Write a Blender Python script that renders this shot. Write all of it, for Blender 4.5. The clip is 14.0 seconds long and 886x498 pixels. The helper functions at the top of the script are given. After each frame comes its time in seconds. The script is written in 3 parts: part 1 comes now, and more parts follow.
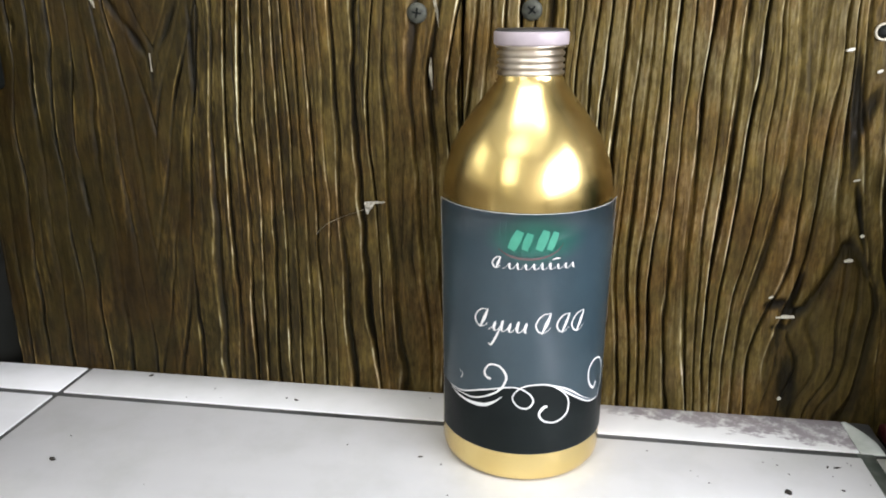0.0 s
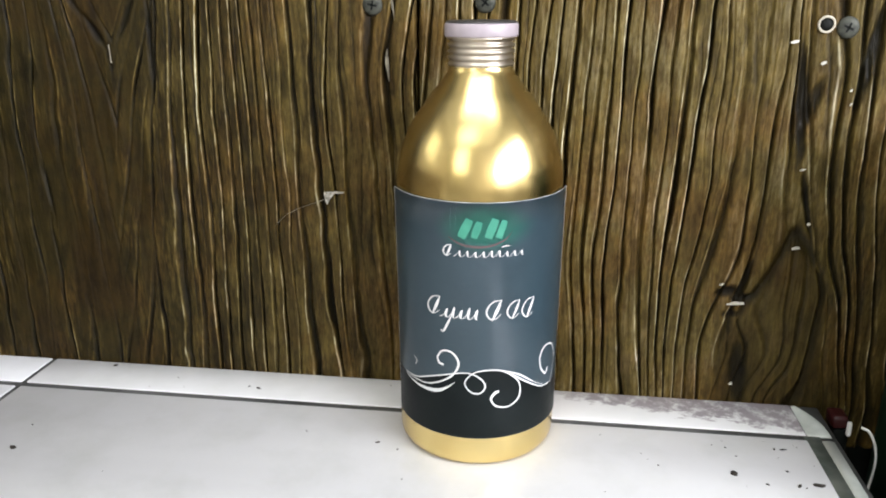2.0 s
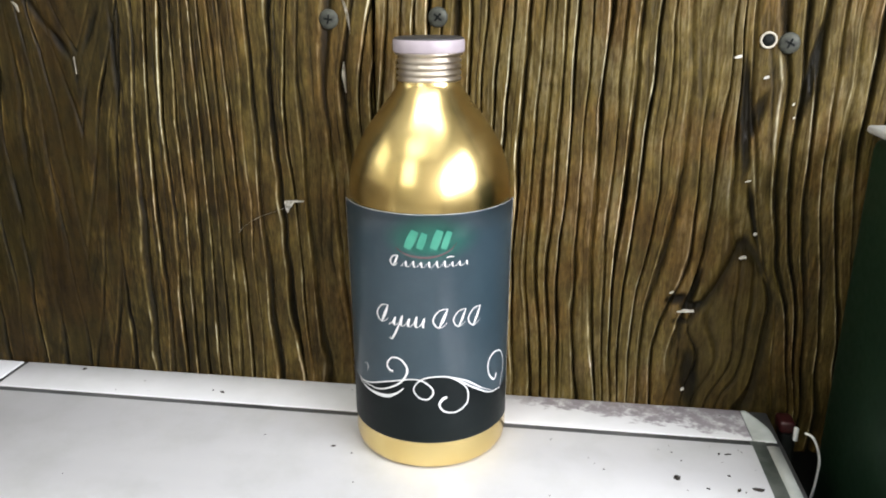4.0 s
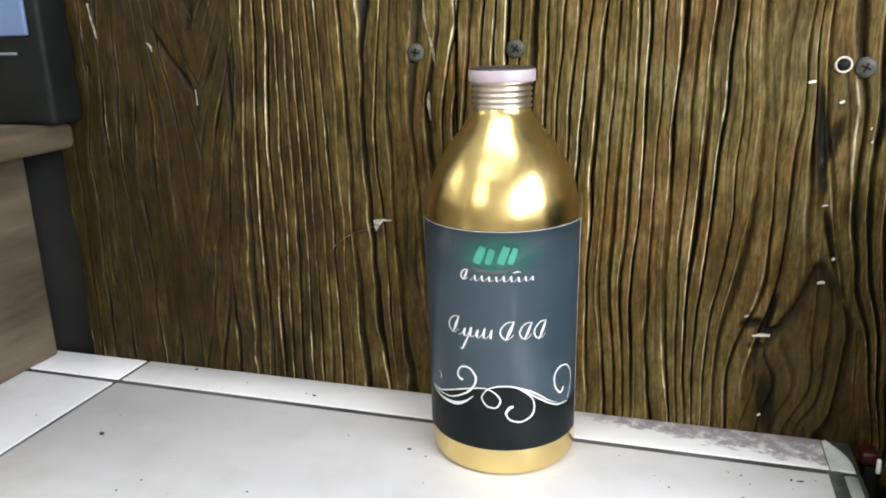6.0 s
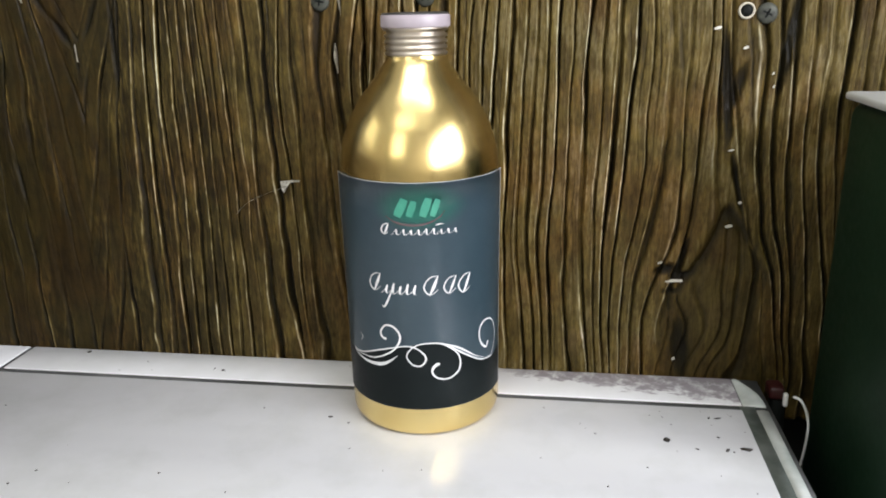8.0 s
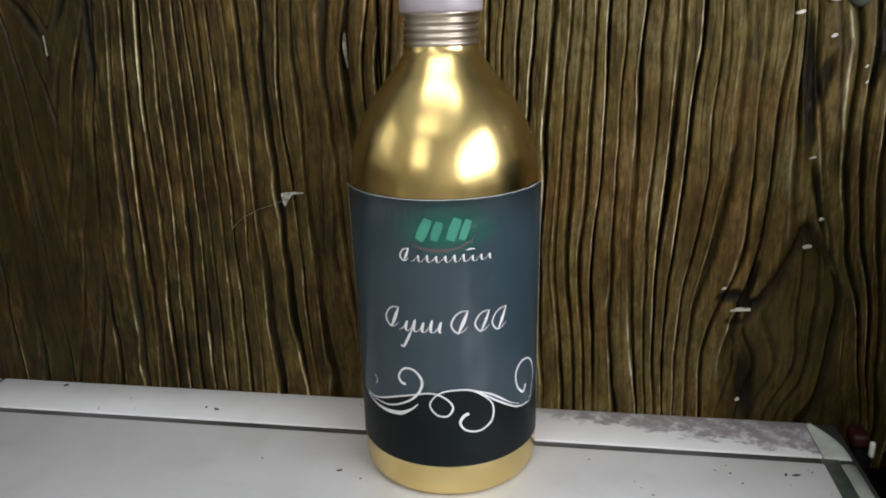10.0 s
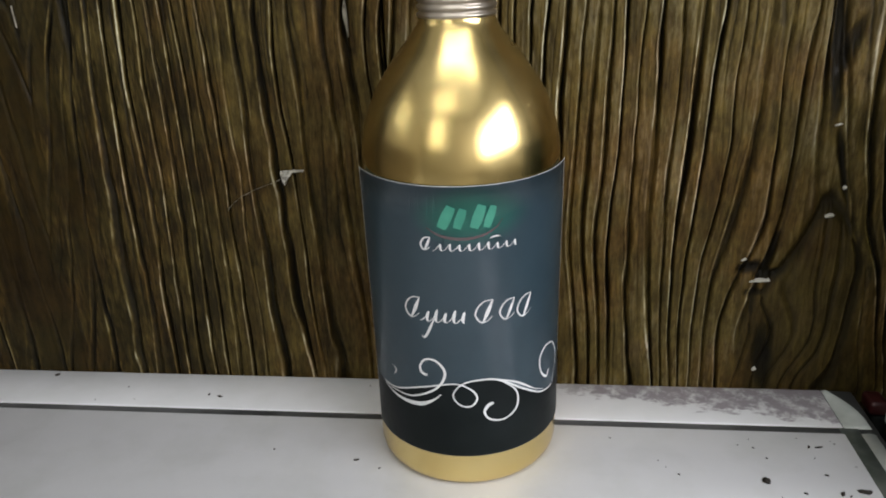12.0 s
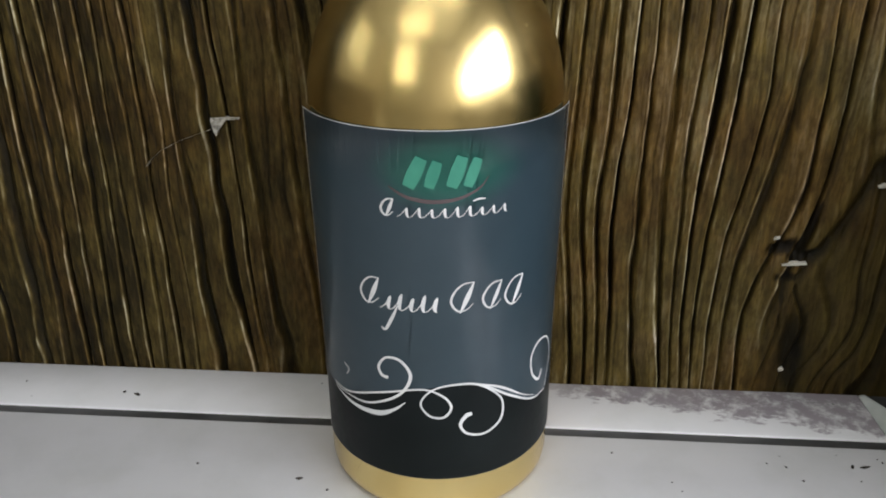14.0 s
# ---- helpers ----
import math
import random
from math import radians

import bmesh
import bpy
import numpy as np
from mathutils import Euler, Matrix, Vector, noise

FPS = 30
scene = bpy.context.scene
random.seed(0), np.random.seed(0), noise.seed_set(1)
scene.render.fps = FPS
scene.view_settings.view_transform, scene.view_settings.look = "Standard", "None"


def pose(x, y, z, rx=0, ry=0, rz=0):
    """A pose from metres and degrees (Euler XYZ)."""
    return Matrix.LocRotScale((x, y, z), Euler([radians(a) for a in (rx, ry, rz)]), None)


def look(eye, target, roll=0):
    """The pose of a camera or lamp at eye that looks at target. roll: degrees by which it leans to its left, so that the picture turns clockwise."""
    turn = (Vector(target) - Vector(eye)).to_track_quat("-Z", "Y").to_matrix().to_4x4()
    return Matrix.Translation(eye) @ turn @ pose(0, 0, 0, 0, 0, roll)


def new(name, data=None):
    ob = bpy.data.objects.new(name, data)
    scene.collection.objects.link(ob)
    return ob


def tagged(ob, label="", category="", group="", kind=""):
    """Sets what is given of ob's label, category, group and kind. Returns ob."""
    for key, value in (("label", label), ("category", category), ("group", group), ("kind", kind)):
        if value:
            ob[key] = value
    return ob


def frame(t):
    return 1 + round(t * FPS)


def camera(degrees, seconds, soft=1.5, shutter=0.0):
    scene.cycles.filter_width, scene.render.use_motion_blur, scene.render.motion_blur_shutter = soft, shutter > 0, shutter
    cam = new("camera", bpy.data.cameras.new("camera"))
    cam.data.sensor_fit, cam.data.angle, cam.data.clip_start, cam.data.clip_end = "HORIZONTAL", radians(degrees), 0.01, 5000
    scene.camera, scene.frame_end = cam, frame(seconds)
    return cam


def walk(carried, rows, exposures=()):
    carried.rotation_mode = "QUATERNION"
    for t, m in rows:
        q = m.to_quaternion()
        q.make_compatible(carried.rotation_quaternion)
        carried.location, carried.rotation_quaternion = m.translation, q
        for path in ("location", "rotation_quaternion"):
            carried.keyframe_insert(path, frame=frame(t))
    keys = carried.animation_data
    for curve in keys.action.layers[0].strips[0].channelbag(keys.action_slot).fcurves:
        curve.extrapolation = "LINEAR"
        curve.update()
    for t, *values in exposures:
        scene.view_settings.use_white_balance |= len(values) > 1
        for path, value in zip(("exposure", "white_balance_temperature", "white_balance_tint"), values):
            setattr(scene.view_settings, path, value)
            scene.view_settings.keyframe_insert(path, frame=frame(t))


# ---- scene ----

# ================= camera =================
cam = camera(59.86, 14.0, soft=1.9)
PATH = [
    (0, (0.0130, -0.3323, 0.1814), (-0.0313, -0.0501, 0.0897), -0.26),
    (0.5, (0.0147, -0.3333, 0.1795), (-0.0292, -0.0511, 0.0875), -0.28),
    (1, (0.0183, -0.3349, 0.1786), (-0.0244, -0.0523, 0.0876), -0.05),
    (1.5, (0.0236, -0.3359, 0.1818), (-0.0181, -0.0531, 0.0908), 0.02),
    (2, (0.0267, -0.3360, 0.1811), (-0.0124, -0.0538, 0.0870), -0.13),
    (2.5, (0.0325, -0.3363, 0.1822), (-0.0054, -0.0538, 0.0886), 0.18),
    (2.7, (0.0353, -0.3359, 0.1851), (0.0003, -0.0536, 0.0898), 0.13),
    (4.8, (0.0676, -0.3444, 0.1883), (0.0122, -0.0649, 0.0946), -0.59),
    (5, (0.0728, -0.3460, 0.1877), (0.0082, -0.0679, 0.0955), -0.93),
    (5.5, (0.0726, -0.3498, 0.1909), (-0.0065, -0.0741, 0.1029), -1.29),
    (6, (0.0717, -0.3554, 0.1887), (-0.0140, -0.0802, 0.1053), -1.48),
    (6.5, (0.0684, -0.3583, 0.1838), (-0.0047, -0.0805, 0.0972), -1.15),
    (7, (0.0666, -0.3603, 0.1709), (0.0110, -0.0783, 0.0850), -0.81),
    (7.2, (0.0658, -0.3611, 0.1782), (0.0176, -0.0807, 0.0828), -0.21),
    (9.3, (0.0443, -0.3159, 0.1640), (0.0029, -0.0303, 0.0817), -2.52),
    (9.5, (0.0447, -0.3112, 0.1631), (-0.0021, -0.0267, 0.0802), -2.32),
    (10, (0.0420, -0.3008, 0.1698), (-0.0042, -0.0190, 0.0776), -1.46),
    (10.5, (0.0367, -0.2928, 0.1710), (-0.0103, -0.0151, 0.0676), -1.08),
    (11, (0.0387, -0.2995, 0.1829), (-0.0106, -0.0244, 0.0737), -1.46),
    (11.5, (0.0319, -0.3004, 0.1859), (-0.0072, -0.0237, 0.0766), -1.76),
    (12, (0.0228, -0.2857, 0.1798), (-0.0104, -0.0103, 0.0656), -2.26),
    (12.5, (0.0165, -0.2693, 0.1694), (-0.0049, 0.0060, 0.0522), -1.70),
    (13, (0.0134, -0.2554, 0.1617), (-0.0036, 0.0177, 0.0388), -1.49),
    (13.5, (0.0158, -0.2455, 0.1560), (-0.0008, 0.0272, 0.0319), -0.70),
    (14, (0.0180, -0.2349, 0.1551), (-0.0046, 0.0385, 0.0337), -0.43),
]
EXPOSURES = [(0.0, -0.08), (7.2, -0.08), (9.3, -0.94), (14.0, -0.98)]
walk(cam, [(t, look(eye, target, roll)) for t, eye, target, roll in PATH], EXPOSURES)

# ================= world and light =================
world = bpy.data.worlds.new("world")
scene.world = world
world.use_nodes = True
wt = world.node_tree
sky = wt.nodes.new("ShaderNodeTexSky")
sky.sky_type, sky.sun_disc, sky.sun_elevation, sky.sun_rotation = "NISHITA", False, radians(40), radians(120)
wt.links.new(sky.outputs[0], wt.nodes["Background"].inputs[0])
wt.nodes["Background"].inputs[1].default_value = 0.08


def area_lamp(name, at, target, w, h, watts, colour):
    data = bpy.data.lights.new(name, "AREA")
    data.shape, data.size, data.size_y, data.energy, data.color = "RECTANGLE", w, h, watts, colour
    ob = new(name, data)
    ob.matrix_world = look(at, target)
    return ob


area_lamp("window_light_a", (0.85, -0.95, 0.47), (0.0, -0.95, 0.44), 1.26, 0.42, 38, (0.97, 0.985, 1.07))
area_lamp("window_light_b", (-0.69, -1.69, 0.86), (-0.69, 0.0, 0.80), 0.60, 0.68, 6.4, (0.98, 1.0, 0.95))
area_lamp("window_light_c", (-1.29, -0.47, 0.74), (0.0, -0.47, 0.70), 0.54, 0.54, 1.9, (1.0, 0.98, 0.88))
area_lamp("panel_lamp_light", (-0.35, -1.04, 1.257), (-0.35, -1.0, 0.0), 0.72, 0.72, 5.0, (0.98, 1.0, 0.98))
area_lamp("strip_lamp_light", (0.03, -0.46, 1.257), (0.03, -0.44, 0.0), 0.94, 0.22, 7.0, (0.98, 1.0, 1.0))

# ================= small helpers =================
def rnd(*shape, seed=0):
    return np.random.RandomState(seed).rand(*shape)


def vnoise(x, y, seed=0):
    """Smooth value noise on arrays, about -1 to 1."""
    tab = rnd(256, 256, seed=seed) * 2 - 1
    xi, yi = np.floor(x).astype(int), np.floor(y).astype(int)
    fx, fy = x - xi, y - yi
    fx, fy = fx * fx * (3 - 2 * fx), fy * fy * (3 - 2 * fy)
    a, b = tab[xi % 256, yi % 256], tab[(xi + 1) % 256, yi % 256]
    c, d = tab[xi % 256, (yi + 1) % 256], tab[(xi + 1) % 256, (yi + 1) % 256]
    return (a * (1 - fx) + b * fx) * (1 - fy) + (c * (1 - fx) + d * fx) * fy


def link(name, bm, material, parent=None, label="", smooth=True):
    me = bpy.data.meshes.new(name)
    bm.normal_update()
    bm.to_mesh(me)
    bm.free()
    me.materials.append(material)
    if smooth:
        me.polygons.foreach_set("use_smooth", [True] * len(me.polygons))
    ob = new(name, me)
    if parent is not None:
        ob.parent = parent
    if label:
        tagged(ob, label)
    return ob


def part(name, bm, material, parent, label="", smooth=True):
    return link(name, bm, material, parent, label, smooth)


def box(x0, x1, y0, y1, z0, z1, bevel=0.0, segments=2):
    bm = bmesh.new()
    bmesh.ops.create_cube(bm, size=1)
    for v in bm.verts:
        v.co = Vector(((x0 + x1) / 2 + v.co.x * (x1 - x0), (y0 + y1) / 2 + v.co.y * (y1 - y0), (z0 + z1) / 2 + v.co.z * (z1 - z0)))
    if bevel:
        bmesh.ops.bevel(bm, geom=bm.edges[:], offset=bevel, segments=segments, profile=0.5, affect="EDGES")
    return bm


def lathe(profile, steps=96, cap=True):
    """A turned body round the z axis from (radius, height) pairs."""
    bm = bmesh.new()
    rings = []
    for r, z in profile:
        rings.append([bm.verts.new((r * math.sin(2 * math.pi * k / steps), -r * math.cos(2 * math.pi * k / steps), z)) for k in range(steps)])
    for a, b in zip(rings, rings[1:]):
        for k in range(steps):
            bm.faces.new((a[k], a[(k + 1) % steps], b[(k + 1) % steps], b[k]))
    if cap:
        bm.faces.new(rings[0][::-1])
        bm.faces.new(rings[-1])
    return bm


def spline(points, n=10):
    """Catmull-Rom through points, each a tuple."""
    p = [np.array(q, float) for q in points]
    p = [2 * p[0] - p[1]] + p + [2 * p[-1] - p[-2]]
    out = []
    for a, b, c, d in zip(p, p[1:], p[2:], p[3:]):
        for k in range(n):
            t = k / n
            out.append(0.5 * (2 * b + (c - a) * t + (2 * a - 5 * b + 4 * c - d) * t * t + (3 * b - a - 3 * c + d) * t ** 3))
    out.append(p[-2])
    return out


def material(name):
    m = bpy.data.materials.new(name)
    m.use_nodes = True
    return m, m.node_tree.nodes, m.node_tree.links, m.node_tree.nodes["Principled BSDF"]


def ramp(nodes, stops):
    r = nodes.new("ShaderNodeValToRGB")
    while len(r.color_ramp.elements) < len(stops):
        r.color_ramp.elements.new(0.5)
    for e, (at, c) in zip(r.color_ramp.elements, stops):
        e.position, e.color = at, (*c, 1)
    return r


def noisy(nodes, links, scale, detail=4, stretch=(1, 1, 1), rough=0.55):
    tc, mp, nz = nodes.new("ShaderNodeTexCoord"), nodes.new("ShaderNodeMapping"), nodes.new("ShaderNodeTexNoise")
    mp.inputs["Scale"].default_value = stretch
    nz.inputs["Scale"].default_value, nz.inputs["Detail"].default_value, nz.inputs["Roughness"].default_value = scale, detail, rough
    links.new(tc.outputs["Object"], mp.inputs[0])
    links.new(mp.outputs[0], nz.inputs["Vector"])
    return nz.outputs["Fac"]


def bump(nodes, links, bsdf, height, strength=0.3, distance=0.001):
    b = nodes.new("ShaderNodeBump")
    b.inputs["Strength"].default_value, b.inputs["Distance"].default_value = strength, distance
    links.new(height, b.inputs["Height"])
    links.new(b.outputs[0], bsdf.inputs["Normal"])


def mottled(name, a, b, scale, rough=0.5, metal=0.0, relief=0.15, distance=0.0005, stretch=(1, 1, 1), coat=0.0):
    """A surface that wavers between two colours, with fine relief."""
    m, nodes, links, bsdf = material(name)
    r = ramp(nodes, [(0.35, a), (0.68, b)])
    links.new(noisy(nodes, links, scale, 5, stretch), r.inputs[0])
    links.new(r.outputs[0], bsdf.inputs["Base Color"])
    fine = noisy(nodes, links, scale * 9, 3, stretch)
    rr = nodes.new("ShaderNodeMapRange")
    rr.inputs["To Min"].default_value, rr.inputs["To Max"].default_value = max(0.02, rough - 0.08), min(1, rough + 0.08)
    links.new(fine, rr.inputs[0])
    links.new(rr.outputs[0], bsdf.inputs["Roughness"])
    bsdf.inputs["Metallic"].default_value = metal
    bsdf.inputs["Coat Weight"].default_value = coat
    if relief:
        bump(nodes, links, bsdf, fine, relief, distance)
    return m


# ================= materials =================
def wood_wall_material():
    m, nodes, links, bsdf = material("weathered_stained_wood")
    at = nodes.new("ShaderNodeAttribute")
    at.attribute_name = "grain"
    # Low tones stand for dark grain and groove shade, high ones for lit edges.
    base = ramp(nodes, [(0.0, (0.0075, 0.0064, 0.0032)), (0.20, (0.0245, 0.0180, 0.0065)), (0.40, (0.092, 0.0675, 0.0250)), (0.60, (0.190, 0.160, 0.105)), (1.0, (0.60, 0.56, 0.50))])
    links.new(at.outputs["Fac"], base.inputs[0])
    fibres = noisy(nodes, links, 260, 6, (1, 1, 0.06), 0.65)
    fr = ramp(nodes, [(0.3, (0.55, 0.52, 0.5)), (0.7, (1.25, 1.2, 1.1))])
    links.new(fibres, fr.inputs[0])
    mul = nodes.new("ShaderNodeMixRGB")
    mul.blend_type = "MULTIPLY"
    mul.inputs[0].default_value = 1
    links.new(base.outputs[0], mul.inputs[1])
    links.new(fr.outputs[0], mul.inputs[2])
    patch = noisy(nodes, links, 24, 6, (1, 1, 0.7), 0.68)
    pr = ramp(nodes, [(0.30, (0.74, 0.62, 0.46)), (0.42, (1.06, 0.92, 0.70)), (0.52, (1.0, 1.0, 0.80)), (0.60, (1.0, 1.04, 0.84)), (0.72, (1.20, 1.18, 1.22))])
    links.new(patch, pr.inputs[0])
    mul2 = nodes.new("ShaderNodeMixRGB")
    mul2.blend_type = "MULTIPLY"
    mul2.inputs[0].default_value = 1
    links.new(mul.outputs[0], mul2.inputs[1])
    links.new(pr.outputs[0], mul2.inputs[2])
    pores = noisy(nodes, links, 210, 5, (1, 1, 0.5), 0.75)
    po = ramp(nodes, [(0.34, (0.62, 0.57, 0.50)), (0.50, (1, 1, 1)), (0.68, (1.36, 1.33, 1.28))])
    links.new(pores, po.inputs[0])
    mul3 = nodes.new("ShaderNodeMixRGB")
    mul3.blend_type = "MULTIPLY"
    mul3.inputs[0].default_value = 1
    links.new(mul2.outputs[0], mul3.inputs[1])
    links.new(po.outputs[0], mul3.inputs[2])
    links.new(mul3.outputs[0], bsdf.inputs["Base Color"])
    gloss = ramp(nodes, [(0.35, (0.62, 0.62, 0.62)), (0.66, (0.34, 0.34, 0.34))])
    links.new(pores, gloss.inputs[0])
    links.new(gloss.outputs[0], bsdf.inputs["Roughness"])
    bsdf.inputs["Specular IOR Level"].default_value = 0.12
    both = nodes.new("ShaderNodeMath")
    links.new(fibres, both.inputs[0])
    links.new(pores, both.inputs[1])
    bump(nodes, links, bsdf, both.outputs[0], 0.6, 0.0006)
    return m


def tile_material():
    m, nodes, links, bsdf = material("glazed_white_tile")
    grime = noisy(nodes, links, 30, 6, (1, 1, 1), 0.6)
    r = ramp(nodes, [(0.3, (0.69, 0.695, 0.685)), (0.55, (0.765, 0.765, 0.77))])
    links.new(grime, r.inputs[0])
    # Worn glaze with grey-lilac dirt along the wall at one end of the narrow strip.
    geo, sep = nodes.new("ShaderNodeNewGeometry"), nodes.new("ShaderNodeSeparateXYZ")
    links.new(geo.outputs["Position"], sep.inputs[0])
    def span(socket, a, b):
        n = nodes.new("ShaderNodeMapRange")
        n.interpolation_type = "SMOOTHSTEP"
        n.inputs["From Min"].default_value, n.inputs["From Max"].default_value = a, b
        links.new(socket, n.inputs[0])
        return n.outputs[0]
    def times(a, b):
        n = nodes.new("ShaderNodeMath")
        n.operation = "MULTIPLY"
        links.new(a, n.inputs[0])
        links.new(b, n.inputs[1])
        return n.outputs[0]
    # Soft bands along x paint in shade and reflections on the glaze.
    glaze_bands = noisy(nodes, links, 9, 2, (0.25, 3.0, 1), 0.4)
    fr = ramp(nodes, [(0.35, (0.90, 0.90, 0.91)), (0.62, (1.0, 1.0, 1.0))])
    links.new(glaze_bands, fr.inputs[0])
    banded = nodes.new("ShaderNodeMixRGB")
    banded.blend_type = "MULTIPLY"
    banded.inputs[0].default_value = 1
    links.new(r.outputs[0], banded.inputs[1])
    links.new(fr.outputs[0], banded.inputs[2])
    edge = noisy(nodes, links, 95, 8, (1, 2, 1), 0.74)
    add = nodes.new("ShaderNodeMath")
    add.operation = "MULTIPLY_ADD"
    links.new(edge, add.inputs[0])
    add.inputs[1].default_value = 0.03
    links.new(sep.outputs[1], add.inputs[2])
    tilt = nodes.new("ShaderNodeMath")
    tilt.operation = "MULTIPLY_ADD"
    links.new(sep.outputs[0], tilt.inputs[0])
    tilt.inputs[1].default_value = 0.16
    links.new(add.outputs[0], tilt.inputs[2])
    front = span(sep.outputs[1], -0.0290, -0.0270)
    mask = times(times(span(tilt.outputs[0], 0.0125, 0.0158), span(sep.outputs[0], 0.022, 0.055)), front)
    thin = noisy(nodes, links, 160, 6, (1, 1, 1), 0.7)
    mask = times(mask, span(thin, 0.30, 0.56))
    dirt = nodes.new("ShaderNodeMixRGB")
    links.new(mask, dirt.inputs[0])
    links.new(banded.outputs[0], dirt.inputs[1])
    dirt.inputs[2].default_value = (0.34, 0.31, 0.33, 1)
    links.new(dirt.outputs[0], bsdf.inputs["Base Color"])
    bsdf.inputs["Roughness"].default_value = 0.22
    bump(nodes, links, bsdf, noisy(nodes, links, 40, 2), 0.08, 0.0006)
    return m


WOOD = wood_wall_material()
TILE = tile_material()
GROUT = mottled("dirty_grout", (0.035, 0.037, 0.035), (0.22, 0.22, 0.215), 24, 0.9, relief=0.5, stretch=(0.6, 1, 1))
TRIMGROUT = mottled("grey_green_grout", (0.10, 0.125, 0.105), (0.24, 0.27, 0.245), 60, 0.9, relief=0.5)
TRIM = mottled("grey_green_tile_trim", (0.34, 0.39, 0.355), (0.66, 0.68, 0.655), 38, 0.35, relief=0.2)
GOLD = mottled("gold_anodised_aluminium", (0.70, 0.51, 0.185), (0.80, 0.64, 0.295), 14, 0.235, 1.0, 0.02, 0.0002)
SILVER = mottled("bare_aluminium", (0.50, 0.44, 0.36), (0.66, 0.60, 0.52), 60, 0.36, 1.0, 0.1, 0.0002)
CAPWHITE = mottled("pale_lilac_plastic", (0.36, 0.31, 0.335), (0.45, 0.39, 0.42), 80, 0.4, relief=0.05)
CAPDARK = mottled("dark_liner", (0.03, 0.03, 0.03), (0.06, 0.055, 0.05), 60, 0.5)
LABEL = mottled("blue_grey_label_paper", (0.050, 0.087, 0.110), (0.064, 0.108, 0.135), 25, 0.40, relief=0.0, distance=0.0002, coat=1.0)
LABEL.node_tree.nodes["Principled BSDF"].inputs["Coat Roughness"].default_value = 0.17
LABELBLACK = mottled("black_label_print", (0.004, 0.006, 0.006), (0.008, 0.011, 0.011), 40, 0.42, relief=0.04, distance=0.0002)
LABELBLACK.node_tree.nodes["Principled BSDF"].inputs["Specular IOR Level"].default_value = 0.12
PRINT = mottled("white_print", (0.62, 0.63, 0.62), (0.78, 0.78, 0.77), 120, 0.4, relief=0.0)
BORDER = mottled("pale_grey_print", (0.36, 0.37, 0.36), (0.60, 0.60, 0.58), 200, 0.4, relief=0.0)
GREEN = mottled("green_print", (0.035, 0.215, 0.145), (0.055, 0.275, 0.185), 120, 0.4, relief=0.0)
RUST = mottled("dull_red_print", (0.075, 0.060, 0.062), (0.105, 0.075, 0.075), 120, 0.4, relief=0.0)


def print_halo(m, at, wide, high, colour):
    """A soft printed spot in the label, round a point of the bottle's front."""
    nodes, links = m.node_tree.nodes, m.node_tree.links
    bsdf = nodes["Principled BSDF"]
    before = bsdf.inputs["Base Color"].links[0].from_socket
    tc, mp, far = nodes.new("ShaderNodeTexCoord"), nodes.new("ShaderNodeMapping"), nodes.new("ShaderNodeVectorMath")
    far.operation = "LENGTH"
    mp.inputs["Location"].default_value = (-at[0] / wide, 0, -at[2] / high)
    mp.inputs["Scale"].default_value = (1 / wide, 0, 1 / high)
    links.new(tc.outputs["Object"], mp.inputs[0])
    links.new(mp.outputs[0], far.inputs[0])
    fade = ramp(nodes, [(0.25, (1, 1, 1)), (1.0, (0, 0, 0))])
    fade.color_ramp.interpolation = "EASE"
    links.new(far.outputs["Value"], fade.inputs[0])
    mix = nodes.new("ShaderNodeMixRGB")
    links.new(fade.outputs[0], mix.inputs[0])
    links.new(before, mix.inputs[1])
    mix.inputs[2].default_value = (*colour, 1)
    links.new(mix.outputs[0], bsdf.inputs["Base Color"])


print_halo(LABEL, (0.0048, 0, 0.1008), 0.0205, 0.0115, (0.012, 0.180, 0.128))
STEEL = mottled("zinc_screw", (0.030, 0.032, 0.024), (0.075, 0.077, 0.060), 300, 0.6, 0.4, 0.3, 0.0003)
CREAM = mottled("cream_plastic", (0.42, 0.38, 0.30), (0.58, 0.53, 0.43), 200, 0.5, relief=0.1)
BARK = mottled("dark_dirt", (0.012, 0.010, 0.008), (0.05, 0.04, 0.03), 300, 0.9)
PALEWOOD = mottled("sawn_pale_wood", (0.045, 0.034, 0.018), (0.155, 0.125, 0.08), 34, 0.65, relief=0.4, stretch=(1, 0.18, 1.2))
BINGREEN = mottled("dark_green_plastic", (0.005, 0.017, 0.008), (0.009, 0.026, 0.012), 30, 0.5)
BINGREEN.node_tree.nodes["Principled BSDF"].inputs["Specular IOR Level"].default_value = 0.2
GREYLID = mottled("pale_grey_plastic", (0.45, 0.46, 0.45), (0.58, 0.58, 0.57), 30, 0.45)
BLACKPLASTIC = mottled("black_plastic", (0.004, 0.005, 0.004), (0.008, 0.009, 0.008), 40, 0.6)
BLACKPLASTIC.node_tree.nodes["Principled BSDF"].inputs["Specular IOR Level"].default_value = 0.15
GLINTGREY = mottled("dull_grey_glint", (0.10, 0.11, 0.12), (0.16, 0.17, 0.18), 40, 0.5, relief=0.0)
BLUEPANEL = mottled("pale_blue_panel", (0.085, 0.13, 0.22), (0.12, 0.18, 0.29), 20, 0.35, relief=0.0)
RED = mottled("dark_red_plastic", (0.022, 0.003, 0.003), (0.04, 0.005, 0.005), 60, 0.4)
WHITECABLE = mottled("white_cable_sheath", (0.66, 0.66, 0.62), (0.8, 0.8, 0.77), 90, 0.4, relief=0.05)
